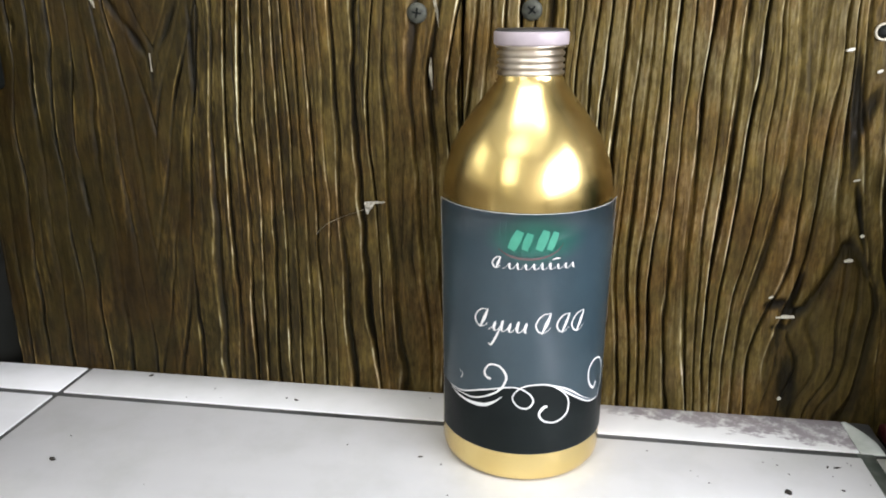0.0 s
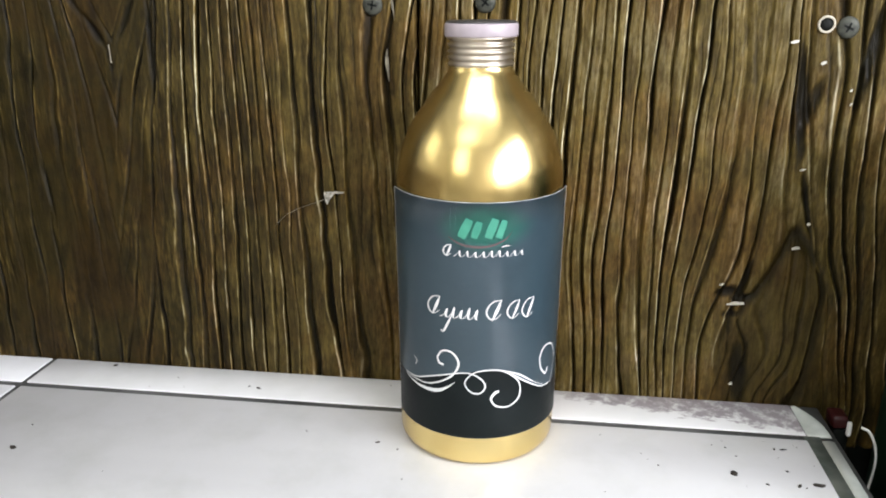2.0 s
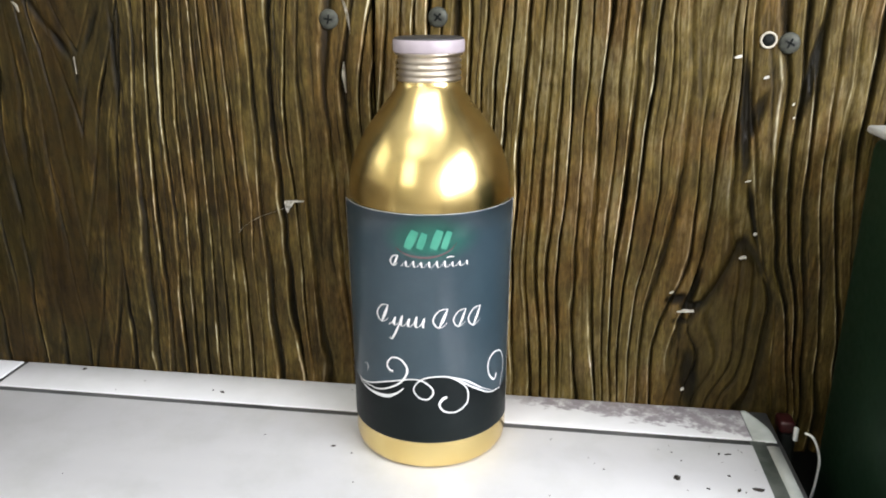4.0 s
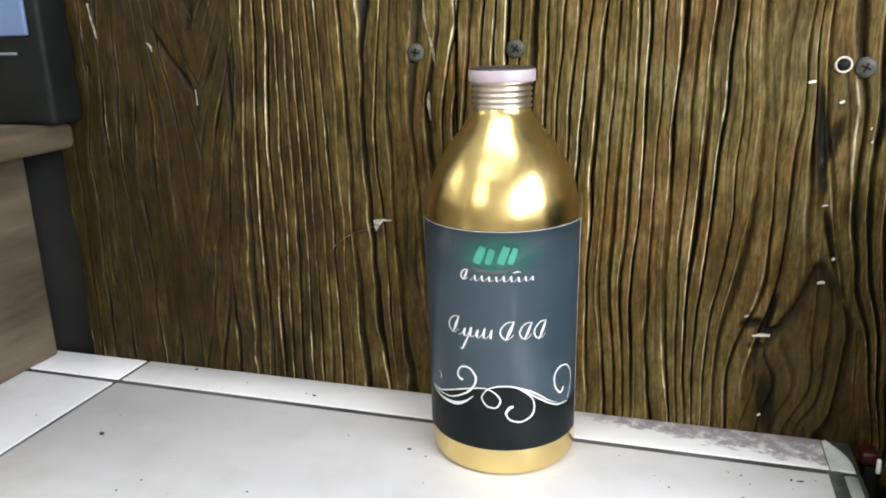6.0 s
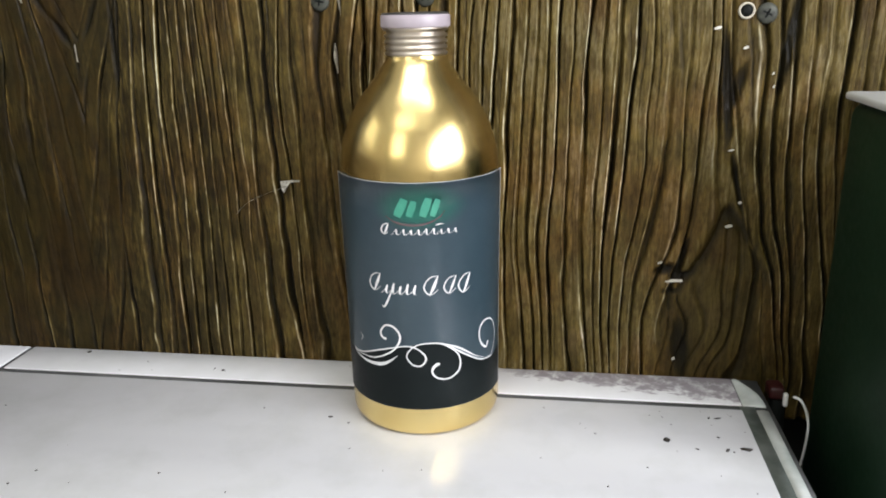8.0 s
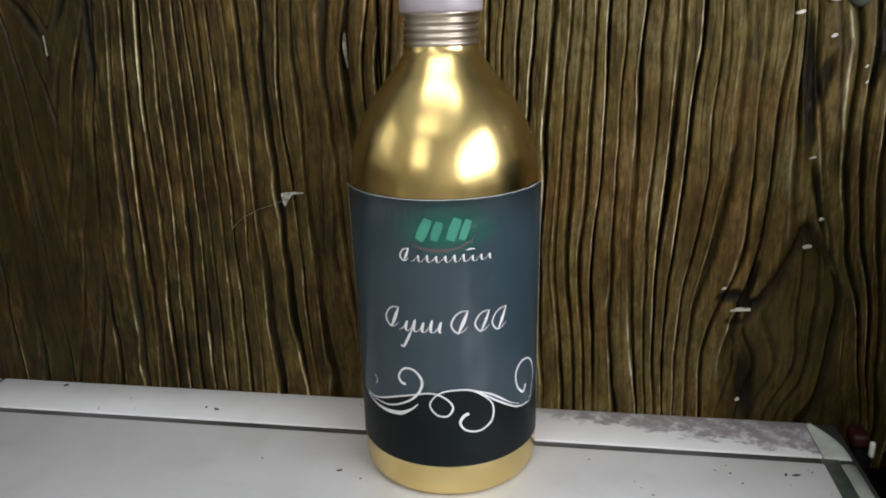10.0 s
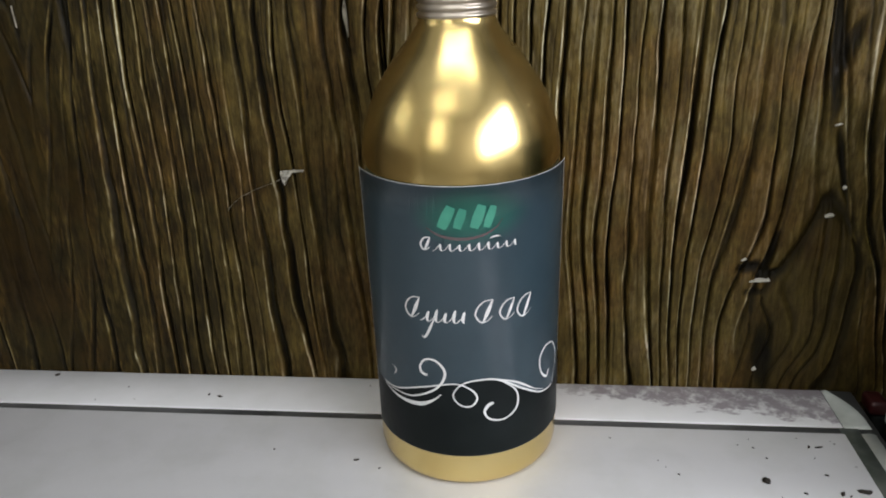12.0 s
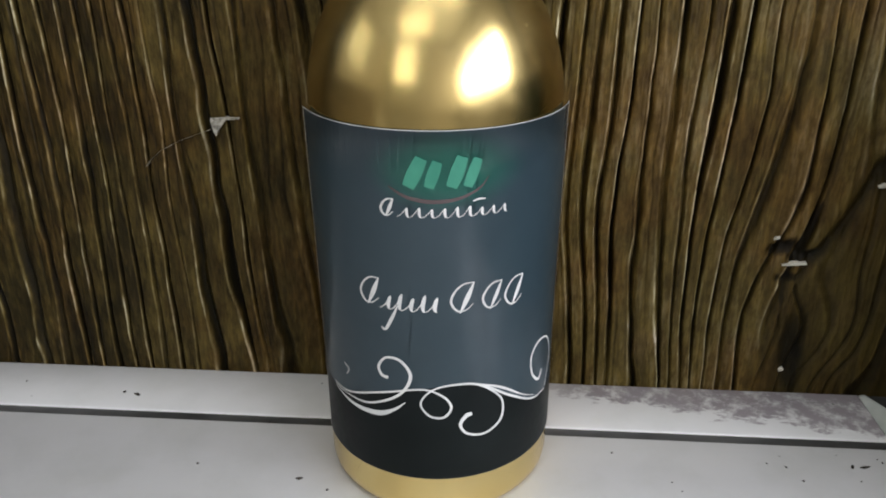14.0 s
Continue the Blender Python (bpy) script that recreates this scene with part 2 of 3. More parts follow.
WALLPAINT = mottled("beige_painted_plaster", (0.38, 0.36, 0.32), (0.48, 0.45, 0.40), 6, 0.85, relief=0.2)
PLASTER = mottled("white_plaster", (0.74, 0.74, 0.72), (0.82, 0.82, 0.80), 6, 0.9, relief=0.2)
DARKWALL = mottled("dark_painted_wall", (0.015, 0.017, 0.014), (0.03, 0.03, 0.025), 14, 0.8, relief=0.2)
FLOORTILE = mottled("grey_floor_tile", (0.22, 0.22, 0.21), (0.32, 0.32, 0.30), 9, 0.4)
CONCRETE = mottled("grey_concrete", (0.16, 0.16, 0.15), (0.26, 0.26, 0.24), 12, 0.85, relief=0.4)

# ================= the room =================
def wall_slab(name, x0, x1, y0, y1, z0, z1, m, label):
    return tagged(link(name, box(x0, x1, y0, y1, z0, z1), m, smooth=False), label, "wall", kind="structure")


FLOOR_Z, CEIL_Z = -0.90, 1.30
XL, XR, YB = -1.30, 0.86, -1.70
tagged(link("floor", box(XL - 0.1, XR + 0.1, YB - 0.1, 0.2, FLOOR_Z - 0.08, FLOOR_Z), FLOORTILE, smooth=False), "plain grey tiled floor of the room", "floor", kind="structure")
tagged(link("ceiling", box(XL - 0.1, XR + 0.1, YB - 0.1, 0.2, CEIL_Z, CEIL_Z + 0.08), PLASTER, smooth=False), "plain white plaster ceiling", "ceiling", kind="structure")


def wall_with_opening(name, along, lo, hi, t0, t1, a0, a1, z0, z1, label):
    """A wall with a square opening from a0 to a1 and z0 to z1; along is the axis it runs in."""
    bm = bmesh.new()
    for u0, u1, w0, w1 in ((lo, a0, FLOOR_Z, CEIL_Z), (a1, hi, FLOOR_Z, CEIL_Z), (a0, a1, FLOOR_Z, z0), (a0, a1, z1, CEIL_Z)):
        piece = box(u0, u1, t0, t1, w0, w1) if along == "x" else box(t0, t1, u0, u1, w0, w1)
        me = bpy.data.meshes.new("piece")
        piece.to_mesh(me)
        piece.free()
        bm.from_mesh(me)
        bpy.data.meshes.remove(me)
    return tagged(link(name, bm, WALLPAINT, smooth=False), label, "wall", kind="structure")


wall_with_opening("wall_east", "y", YB, 0.12, XR, XR + 0.1, -1.60, -0.30, 0.25, 0.69, "beige plaster wall with a wide low window opening")
wall_with_opening("wall_south", "x", XL, XR, YB - 0.1, YB, -1.00, -0.38, 0.51, 1.21, "beige plaster wall with a window opening")
wall_with_opening("wall_west", "y", YB, 0.12, XL - 0.1, XL, -0.75, -0.19, 0.46, 1.02, "beige plaster side wall with a small window opening")
wall_slab("wall_north", XL, XR, 0.022, 0.12, FLOOR_Z, CEIL_Z, DARKWALL, "dark wall behind the wooden cladding")

for x0, x1, y0, y1 in ((-0.73, 0.03, -1.42, -0.66), (-0.46, 0.52, -0.59, -0.33)):
    lamp = tagged(new("ceiling_lamp"), "flat white panel lamp fixed under the ceiling", "ceiling lamp", "ceiling lamps")
    part("housing", box(x0, x1, y0, y1, 1.262, 1.2995, 0.004), PLASTER, lamp)

# ================= wooden cladding =================
def grooves(phase, amount, x, z, seed, edge=0.62, broad=1.0):
    """Height and tone of weathered grain whose growth lines follow the phase (one line a unit); tone holds painted
    light and shade.
    """
    wob = 0.22 * vnoise(phase * 0.55 + 7, z * 9, seed) + 0.12 * vnoise(phase * 1.1, z * 32, seed + 1) + 0.06 * vnoise(phase * 2.2, z * 85, seed + 9)
    p = phase + wob
    k = np.floor(p)
    f = p - k
    ki = k.astype(int) % 512
    kr = np.round(p).astype(int) % 512
    depth = 0.35 + 0.65 * rnd(512, seed=seed + 2)[kr]
    wide = (0.09 + 0.12 * rnd(512, seed=seed + 3)[kr]) * broad * (1 + 0.45 * vnoise(kr * 1.9, z * 24, seed + 15))
    near = np.minimum(f, 1 - f)
    gap = np.clip(near / wide, 0, 1)
    fade = np.clip(0.72 + 0.75 * vnoise(kr * 3.7, z * 13, seed + 4), 0.08, 1.0)
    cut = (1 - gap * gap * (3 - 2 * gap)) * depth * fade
    p2 = p * 2.7 + 0.6 * vnoise(p * 1.7, z * 15, seed + 10)
    near2 = np.abs(p2 - np.round(p2))
    cut2 = np.clip(1 - near2 / 0.13, 0, 1) * np.clip(0.05 + 0.9 * vnoise(np.round(p2) * 5.3, z * 14, seed + 11), 0, 1)
    crown = np.clip(1.7 * np.sin(np.pi * f), 0, 1) ** 0.6
    fine = vnoise(x * 900, z * 120, seed + 5) * 0.5 + vnoise(x * 2300, z * 420, seed + 6) * 0.5
    step = (rnd(512, seed=seed + 13)[ki] - 0.5)
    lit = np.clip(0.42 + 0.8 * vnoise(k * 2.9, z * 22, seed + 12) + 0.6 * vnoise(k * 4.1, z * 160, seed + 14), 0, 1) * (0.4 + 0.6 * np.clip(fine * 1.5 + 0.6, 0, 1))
    # Ridge edges are lightened as if light from the right caught their flank.
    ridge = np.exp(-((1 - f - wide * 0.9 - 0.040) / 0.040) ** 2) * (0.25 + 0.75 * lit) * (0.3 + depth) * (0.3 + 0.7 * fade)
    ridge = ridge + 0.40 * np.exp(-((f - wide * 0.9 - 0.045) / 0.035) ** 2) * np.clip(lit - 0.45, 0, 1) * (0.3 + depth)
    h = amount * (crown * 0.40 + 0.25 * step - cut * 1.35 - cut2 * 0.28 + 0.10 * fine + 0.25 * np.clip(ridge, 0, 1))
    # Cuts are darkened for groove shade as well as dark grain.
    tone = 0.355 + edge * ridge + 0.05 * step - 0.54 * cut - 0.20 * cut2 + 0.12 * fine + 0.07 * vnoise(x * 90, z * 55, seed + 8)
    return h, np.clip(tone, 0, 1)


def pit(x, z, cx, cz, rx, rz, lean=0.0):
    q = ((x - cx - lean * (z - cz)) / rx) ** 2 + ((z - cz) / rz) ** 2
    q = q * (1 + 0.35 * vnoise(x * 300, z * 160, 91))
    return np.exp(-q ** 2)


def flow(guides, levels, x, z):
    """Growth-line count at each point, from lines of the grain given as (count, x in mm at each level)."""
    zs = z[:, 0]
    fine = np.linspace(levels[0], levels[-1], 160)
    soft = np.exp(-0.5 * (np.arange(-12, 13) / 5.0) ** 2)
    soft /= soft.sum()
    rows = []
    for n, at in guides:
        line = np.interp(fine, levels, at)
        line = np.convolve(np.r_[np.full(12, line[0]), line, np.full(12, line[-1])], soft, "valid")
        rows.append(np.interp(zs, fine, line) / 1000)
    counts = np.array([g[0] for g in guides], float)
    at = np.maximum.accumulate(np.array(rows), axis=0)
    out = np.empty_like(x)
    for i in range(len(zs)):
        g = np.r_[at[0, i] - 0.30, at[:, i], at[-1, i] + 0.30]
        out[i] = np.interp(x[i], g, np.r_[counts[0] - 48, counts, counts[-1] + 42])
    return out


LEFT_LEVELS = (0.0, 0.04, 0.08, 0.12, 0.15, 0.18, 0.21)
LEFT_LINES = (
    (0, (-164.1, -163.3, -161.4, -156.8, -152.5, -148.0, -147.0)), (1, (-150.2, -147.7, -146.4, -145.0, -141.9, -140.0, -139.0)),
    (3, (-134.2, -132.1, -131.0, -131.0, -129.9, -128.0, -127.5)), (9, (-99.1, -98.4, -98.0, -99.0, -99.0, -99.3, -100.3)),
    (11, (-86.0, -86.0, -86.0, -86.3, -86.0, -87.0, -87.0)), (12, (-70.8, -72.7, -74.0, -77.0, -78.2, -74.4, -69.8)),
    (14, (-61.6, -62.2, -63.1, -64.4, -64.9, -62.7, -60.3)), (15, (-46.1, -47.3, -48.6, -51.6, -53.0, -47.6, -45.3)))


def left_grain(x, z):
    x = x + 0.0006 * vnoise(x * 60, z * 42, 72)
    straight = flow(LEFT_LINES, LEFT_LEVELS, x, z)
    # Beyond the first straight line the grain turns into a pointed arch that hangs from above.
    q = x + 0.1700 - 0.10 * (z - 0.17) + 0.0022 * vnoise(x * 40 + 3, z * 26, 71)
    rise = np.logaddexp(0, (z - 0.145) / 0.012) * 0.012
    arch = 215 + 95.0 * (np.abs(q) - 0.11 * (z - 0.1) - 0.55 * rise * np.exp(-(q / 0.030) ** 2)) + 0.9 * vnoise(x * 22, z * 9, 11)
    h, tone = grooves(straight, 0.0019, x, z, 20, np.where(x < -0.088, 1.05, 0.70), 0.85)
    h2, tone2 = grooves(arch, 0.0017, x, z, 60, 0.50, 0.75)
    broken = np.clip(0.40 + 1.1 * vnoise(x * 150, z * 34, 65), 0.04, 1)
    h2, tone2 = h2 * (0.2 + 0.8 * broken), 0.345 + (tone2 - 0.36) * (0.2 + 0.8 * broken)
    side = np.clip((straight + 0.12) / 0.16, 0, 1)
    h, tone = h2 + (h - h2) * side, tone2 + (tone - tone2) * side
    # Tone drops toward the left, painting in the weaker light at that end.
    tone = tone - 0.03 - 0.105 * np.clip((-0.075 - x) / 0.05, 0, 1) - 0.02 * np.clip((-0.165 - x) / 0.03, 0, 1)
    # Pits are carved in and their shade is darkened into the tone.
    for cx, cz, rx, rz, lean, deep in ((-0.0435, 0.1480, 0.0030, 0.0130, -0.10, 0.5), (-0.172, 0.196, 0.0022, 0.007, 0.4, 0.8), (-0.179, 0.166, 0.0018, 0.007, -0.6, 0.8), (-0.163, 0.172, 0.0016, 0.008, 0.5, 0.9),
                                       (-0.190, 0.182, 0.0016, 0.010, -0.55, 0.7), (-0.153, 0.160, 0.0012, 0.018, 0.05, 0.8), (-0.240, 0.172, 0.0024, 0.003, 0.0, 0.5), (-0.214, 0.092, 0.0014, 0.012, -0.1, 0.7)):
        g = pit(x, z, cx, cz, rx, rz, lean)
        h, tone = h - 0.0016 * deep * g, tone - 0.26 * deep * g
    return h, tone


RIGHT_LEVELS = (0.0, 0.03, 0.05, 0.07, 0.10, 0.14, 0.18, 0.21)
RIGHT_LINES = (
    (1, (16.2, 17.6, 18.6, 19.7, 21.1, 23.2, 26.0, 28.0)), (4, (42.1, 40.6, 39.4, 38.1, 39.0, 41.0, 43.9, 46.6)), (7, (56.3, 55.5, 54.8, 54.4, 56.9, 58.0, 57.8, 57.6)),
    (9, (73.1, 71.8, 70.7, 69.5, 70.0, 70.0, 72.0, 73.0)), (12, (85.0, 83.7, 83.6, 85.7, 88.9, 90.2, 91.0, 92.0)), (14, (94.9, 93.7, 94.1, 98.3, 104.9, 105.0, 102.5, 103.0)),
    (15, (101.0, 98.6, 103.0, 114.9, 113.2, 111.8, 113.0, 116.5)), (16, (108.0, 106.0, 114.0, 119.2, 121.0, 120.9, 120.0, 122.5)), (18, (155.0, 152.0, 149.4, 144.3, 137.2, 131.0, 127.5, 129.5)),
    (19, (162.6, 159.2, 155.5, 151.3, 144.1, 143.9, 139.9, 139.0)), (21, (168.8, 166.5, 164.6, 161.8, 157.3, 156.0, 156.0, 156.5)))


def right_grain(x, z):
    # Low right region: bends the knot's grain and darkens it for the shade there.
    knot_and_shade = np.clip((x - 0.095) / 0.02, 0, 1) * np.clip((0.10 - z) / 0.03, 0, 1)
    x0 = x
    x = x + (0.0006 + 0.0014 * knot_and_shade) * vnoise(x * 60 + 9, z * 40, 73)
    phase = flow(RIGHT_LINES, RIGHT_LEVELS, x, z)
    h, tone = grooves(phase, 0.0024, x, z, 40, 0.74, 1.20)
    # A dark knot low on the board, under a pointed arch of grain; part of the dark is painted shade.
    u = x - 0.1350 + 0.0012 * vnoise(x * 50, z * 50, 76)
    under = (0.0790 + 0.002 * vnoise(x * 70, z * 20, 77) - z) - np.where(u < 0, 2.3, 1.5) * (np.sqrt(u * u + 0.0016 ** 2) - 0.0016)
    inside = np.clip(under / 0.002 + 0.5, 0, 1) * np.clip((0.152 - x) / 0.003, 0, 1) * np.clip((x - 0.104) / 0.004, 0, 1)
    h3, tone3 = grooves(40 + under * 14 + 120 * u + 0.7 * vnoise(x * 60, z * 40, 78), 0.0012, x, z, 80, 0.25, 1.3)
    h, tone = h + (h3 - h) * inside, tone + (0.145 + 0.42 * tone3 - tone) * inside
    # The groove over the arch is sunk, with its shade put into the tone.
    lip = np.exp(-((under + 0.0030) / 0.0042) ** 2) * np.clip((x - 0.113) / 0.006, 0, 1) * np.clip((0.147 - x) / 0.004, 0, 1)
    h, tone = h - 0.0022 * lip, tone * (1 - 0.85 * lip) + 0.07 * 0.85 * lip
    # Shade beside the storage box, painted into the wood tone.
    box_shade = np.clip((x - 0.128 + 0.006 * vnoise(x * 40, z * 30, 79)) / 0.022, 0, 1) * np.clip((0.118 - z + 0.012 * vnoise(x * 90, z * 25, 81)) / 0.04, 0, 1)
    tone = np.clip(tone + 0.055 - 0.04 * knot_and_shade - 0.07 * box_shade, 0, 1)
    # Deep gaps and hollows, sunk and toned dark for the shade inside them.
    for cx, cz, rx, rz, lean, deep in (
        (0.1290, 0.138, 0.0022, 0.024, -0.10, 1.0), (0.1335, 0.1395, 0.0026, 0.008, 0.25, 0.7), (0.1085, 0.0548, 0.0052, 0.0024, 0.9, 0.9), (0.1165, 0.0520, 0.0050, 0.0022, 0.8, 0.9), (0.1175, 0.0600, 0.0014, 0.0100, 0.2, 0.8),
        (0.1120, 0.0440, 0.0050, 0.0016, 0.6, 0.5), (0.1180, 0.0160, 0.0040, 0.0150, 0.0, 0.5), (0.1520, 0.155, 0.0020, 0.016, 0.12, 0.9), (0.1375, 0.0950, 0.0014, 0.014, -0.25, 0.8)):
        g = pit(x, z, cx, cz, rx, rz, lean)
        h, tone = h - 0.0022 * deep * g, tone - 0.5 * deep * g
    return h, tone


def plank(x0, x1, z0, z1, step, grain, label):
    """One thick board: a finely carved face, with square edges behind it."""
    nx, nz = int((x1 - x0) / step) + 1, int((z1 - z0) / (step * 4.5)) + 1
    xs, zs = np.linspace(x0, x1, nx), np.linspace(z0, z1, nz)
    gx, gz = np.meshgrid(xs, zs)
    h, tone = grain(gx, gz)
    edge = np.clip(np.minimum(gx - x0, x1 - gx) / 0.0012, 0, 1)
    h = h - 0.0016 * (1 - edge)
    co = np.stack([gx, -h, gz], -1).reshape(-1, 3)
    idx = np.arange(nx * nz).reshape(nz, nx)
    quads = np.stack([idx[:-1, :-1], idx[:-1, 1:], idx[1:, 1:], idx[1:, :-1]], -1).reshape(-1, 4)
    rim = np.r_[idx[0, :], idx[1:, -1], idx[-1, -2::-1], idx[-2:0:-1, 0]]
    back = co[rim].copy()
    back[:, 1] = 0.018
    n0 = len(co)
    m = len(rim)
    k = np.arange(m)
    skirt = np.stack([rim[k], n0 + k, n0 + (k + 1) % m, rim[(k + 1) % m]], -1)
    me = bpy.data.meshes.new("plank")
    me.from_pydata(np.r_[co, back].tolist(), [], np.r_[quads, skirt].tolist())
    me.materials.append(WOOD)
    # Carries the grain colour together with its painted light and shade.
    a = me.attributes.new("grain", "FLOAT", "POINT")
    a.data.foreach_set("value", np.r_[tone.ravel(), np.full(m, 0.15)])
    me.polygons.foreach_set("use_smooth", [True] * len(quads) + [False] * m)
    me.update()
    ob = new("plank", me)
    tagged(ob, label)
    return ob


cladding = tagged(new("wall_cladding"), "dark brown wooden board cladding with deep weathered grain", "wall panel", kind="structure")
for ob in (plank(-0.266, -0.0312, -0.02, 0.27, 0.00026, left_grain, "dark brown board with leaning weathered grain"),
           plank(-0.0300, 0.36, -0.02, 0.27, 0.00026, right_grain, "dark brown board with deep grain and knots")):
    ob.parent = cladding

# ================= tiled ledge =================
ledge = tagged(new("ledge"), "white tiled masonry ledge below the wooden cladding", "ledge", kind="structure")
part("masonry", box(-0.70, 0.150, -0.42, 0.0, FLOOR_Z, -0.0065), CONCRETE, ledge, "plastered masonry body")
part("grout", box(-0.70, 0.1545, -0.418, -0.0005, -0.0062, -0.0007), GROUT, ledge, "dark dirty grout between tiles")


def tile(x0, x1, y0, y1, m=None):
    return part("tile", box(x0, x1, y0, y1, -0.006, 0.0, 0.0005, 2), m or TILE, ledge)


tile(-0.2245, 0.1424, -0.0264, -0.0008)
tile(-0.2245, 0.1415, -0.4180, -0.0306)
tile(-0.60, -0.2272, -0.0264, -0.0008)
tile(-0.60, -0.2272, -0.4180, -0.0306)


def bullnose(y0, y1, cut, inner=0.1475):
    """A trim tile with a rounded outer edge; cut rounds its corner at the wall."""
    bm = bmesh.new()
    prof = [(inner, -0.006), (inner, -0.0004)] + [(0.150 + 0.0065 * math.sin(a), -0.0065 + 0.0065 * math.cos(a)) for a in [k * math.pi / 16 for k in range(9)]] + [(0.1565, -0.03), (0.150, -0.03)]
    rows = []
    n = 14
    for k in range(n + 1):
        y = y0 + (y1 - y0) * k / n
        pull = cut * max(0, (k / n - 0.15) / 0.85) ** 2.2
        rows.append([bm.verts.new((x - pull * max(0.0, x - inner) / (0.1565 - inner), y, z)) for x, z in prof])
    for a, b in zip(rows, rows[1:]):
        for i in range(len(prof)):
            j = (i + 1) % len(prof)
            bm.faces.new((a[i], a[j], b[j], b[i]))
    bm.faces.new(rows[0])
    bm.faces.new(rows[-1][::-1])
    bmesh.ops.recalc_face_normals(bm, faces=bm.faces[:])
    return bm


part("trim_grout", box(0.1410, 0.1478, -0.418, -0.0268, -0.0060, -0.0004), TRIMGROUT, ledge, "grey-green grout beside the edge trim")
part("trim_tile", bullnose(-0.0268, -0.0008, 0.0105, 0.1428), TRIM, ledge, "worn grey-green edge trim tile")
part("trim_tile", bullnose(-0.4180, -0.0302, 0.0), TRIM, ledge, "worn grey-green edge trim tile")
tagged(link("lower_shelf", box(0.158, 0.60, -0.42, 0.0, FLOOR_Z, -0.060, 0.002), DARKWALL, smooth=False), "dark lower counter beside the tiled ledge", "counter", kind="structure")

# ================= bottle =================
BX, BY, R = 0.0, -0.0367, 0.0330
bottle = tagged(new("bottle"), "gold aluminium bottle with a dark blue label on white tiles", "bottle")
bottle.location = (BX, BY, 0)
PROFILE = [(0.020, 0.0016), (0.0270, 0.0008), (0.0292, 0.0), (0.0312, 0.0006), (0.0325, 0.0024), (R, 0.0050), (R, 0.060), (R, 0.1085)]
PROFILE += [tuple(p) for p in spline([(R, 0.1100), (0.0327, 0.1155), (0.0315, 0.1220), (0.0290, 0.1295), (0.0255, 0.1362), (0.0208, 0.1430), (0.0160, 0.1490), (0.0128, 0.1535), (0.0120, 0.1560)], 6)]
part("body", lathe(PROFILE, 128), GOLD, bottle)


def thread_profile():
    prof = [(0.0110, 0.1545), (0.0122, 0.1550)]
    for k in range(4):
        z = 0.1554 + 0.0023 * k
        prof += [(0.0118, z), (0.0124, z + 0.0004), (0.0127, z + 0.0009), (0.0126, z + 0.0014), (0.0118, z + 0.0019)]
    return prof + [(0.0117, 0.1648), (0.0130, 0.1654), (0.0133, 0.1663), (0.0120, 0.1668)]


part("neck_thread", lathe(thread_profile(), 72), SILVER, bottle, "silver threaded neck ring")
cap = part("cap", lathe([(0.0128, 0.1662), (0.0137, 0.1664), (0.0139, 0.1670), (0.0139, 0.1706), (0.0136, 0.1712), (0.0126, 0.1713), (0.0122, 0.1706)], 72, False), CAPWHITE, bottle, "pale lilac cap rim")
part("cap_top", lathe([(0.0120, 0.1690), (0.0135, 0.1711), (0.0134, 0.1717), (0.0126, 0.1720), (0.0060, 0.1722), (0.0010, 0.1722)], 60), CAPDARK, cap, "dark cap top")

RL = R + 0.00035
S0, S1, ZB, ZT = -0.0407, 0.0500, 0.0135, 0.1104


def on_label(s, z, lift):
    a = s / RL
    # The paper springs a little off the bottle at its upper corners.
    loose = abs((s - (S0 + S1) / 2) / ((S1 - S0) / 2)) ** 6 * max(0.0, (z - 0.03) / (ZT - 0.03)) ** 1.5
    r = RL + lift + 0.0009 * loose
    return (r * math.sin(a), -r * math.cos(a), z)


def sheet(s0, s1, low, high, lift, n=72, thick=0.0):
    """A curved printed patch between two height functions of the distance round the bottle."""
    bm = bmesh.new()
    cols = []
    for k in range(n + 1):
        s = s0 + (s1 - s0) * k / n
        a, b = low(s), high(s)
        cols.append([bm.verts.new(on_label(s, a + (b - a) * j / 8, lift)) for j in range(9)])
    for c, d in zip(cols, cols[1:]):
        for j in range(8):
            bm.faces.new((c[j], d[j], d[j + 1], c[j + 1]))
    if thick:
        bmesh.ops.solidify(bm, geom=bm.faces[:], thickness=thick)
    return bm


def ribbon(points, lift=0.00016, n=10, scale=1.0):
    """A tapering stroke on the label; points are (s, z, width) in millimetres."""
    bm = bmesh.new()
    pts = spline(points, n)
    prev = None
    for i, (s, z, w) in enumerate(pts):
        a, b = pts[max(i - 1, 0)], pts[min(i + 1, len(pts) - 1)]
        d = np.array([b[0] - a[0], b[1] - a[1]])
        d = d / max(1e-6, np.hypot(*d))
        w = max(w, 0.05) * scale / 2
        pair = [bm.verts.new(on_label((s - d[1] * w * e) / 1000, (z + d[0] * w * e) / 1000, lift)) for e in (-1, 1)]
        if prev:
            bm.faces.new((prev[0], pair[0], pair[1], prev[1]))
        prev = pair
    return bm


WAVE = spline([(-41, 36.0), (-31, 34.3), (-24, 34.9), (-13, 39.0), (-2, 42.2), (7, 43.6), (14, 42.5), (23.6, 36.0), (32, 31.2), (40, 30.0), (50, 33.0)], 8)


def wave_edge(s):
    return float(np.interp(s * 1000, [p[0] for p in WAVE], [p[1] for p in WAVE])) / 1000


label = part("label", sheet(S0, S1, lambda s: ZB, lambda s: ZT, 0.0, 90, 0.0002), LABEL, bottle, "glossy dark blue-grey paper label")
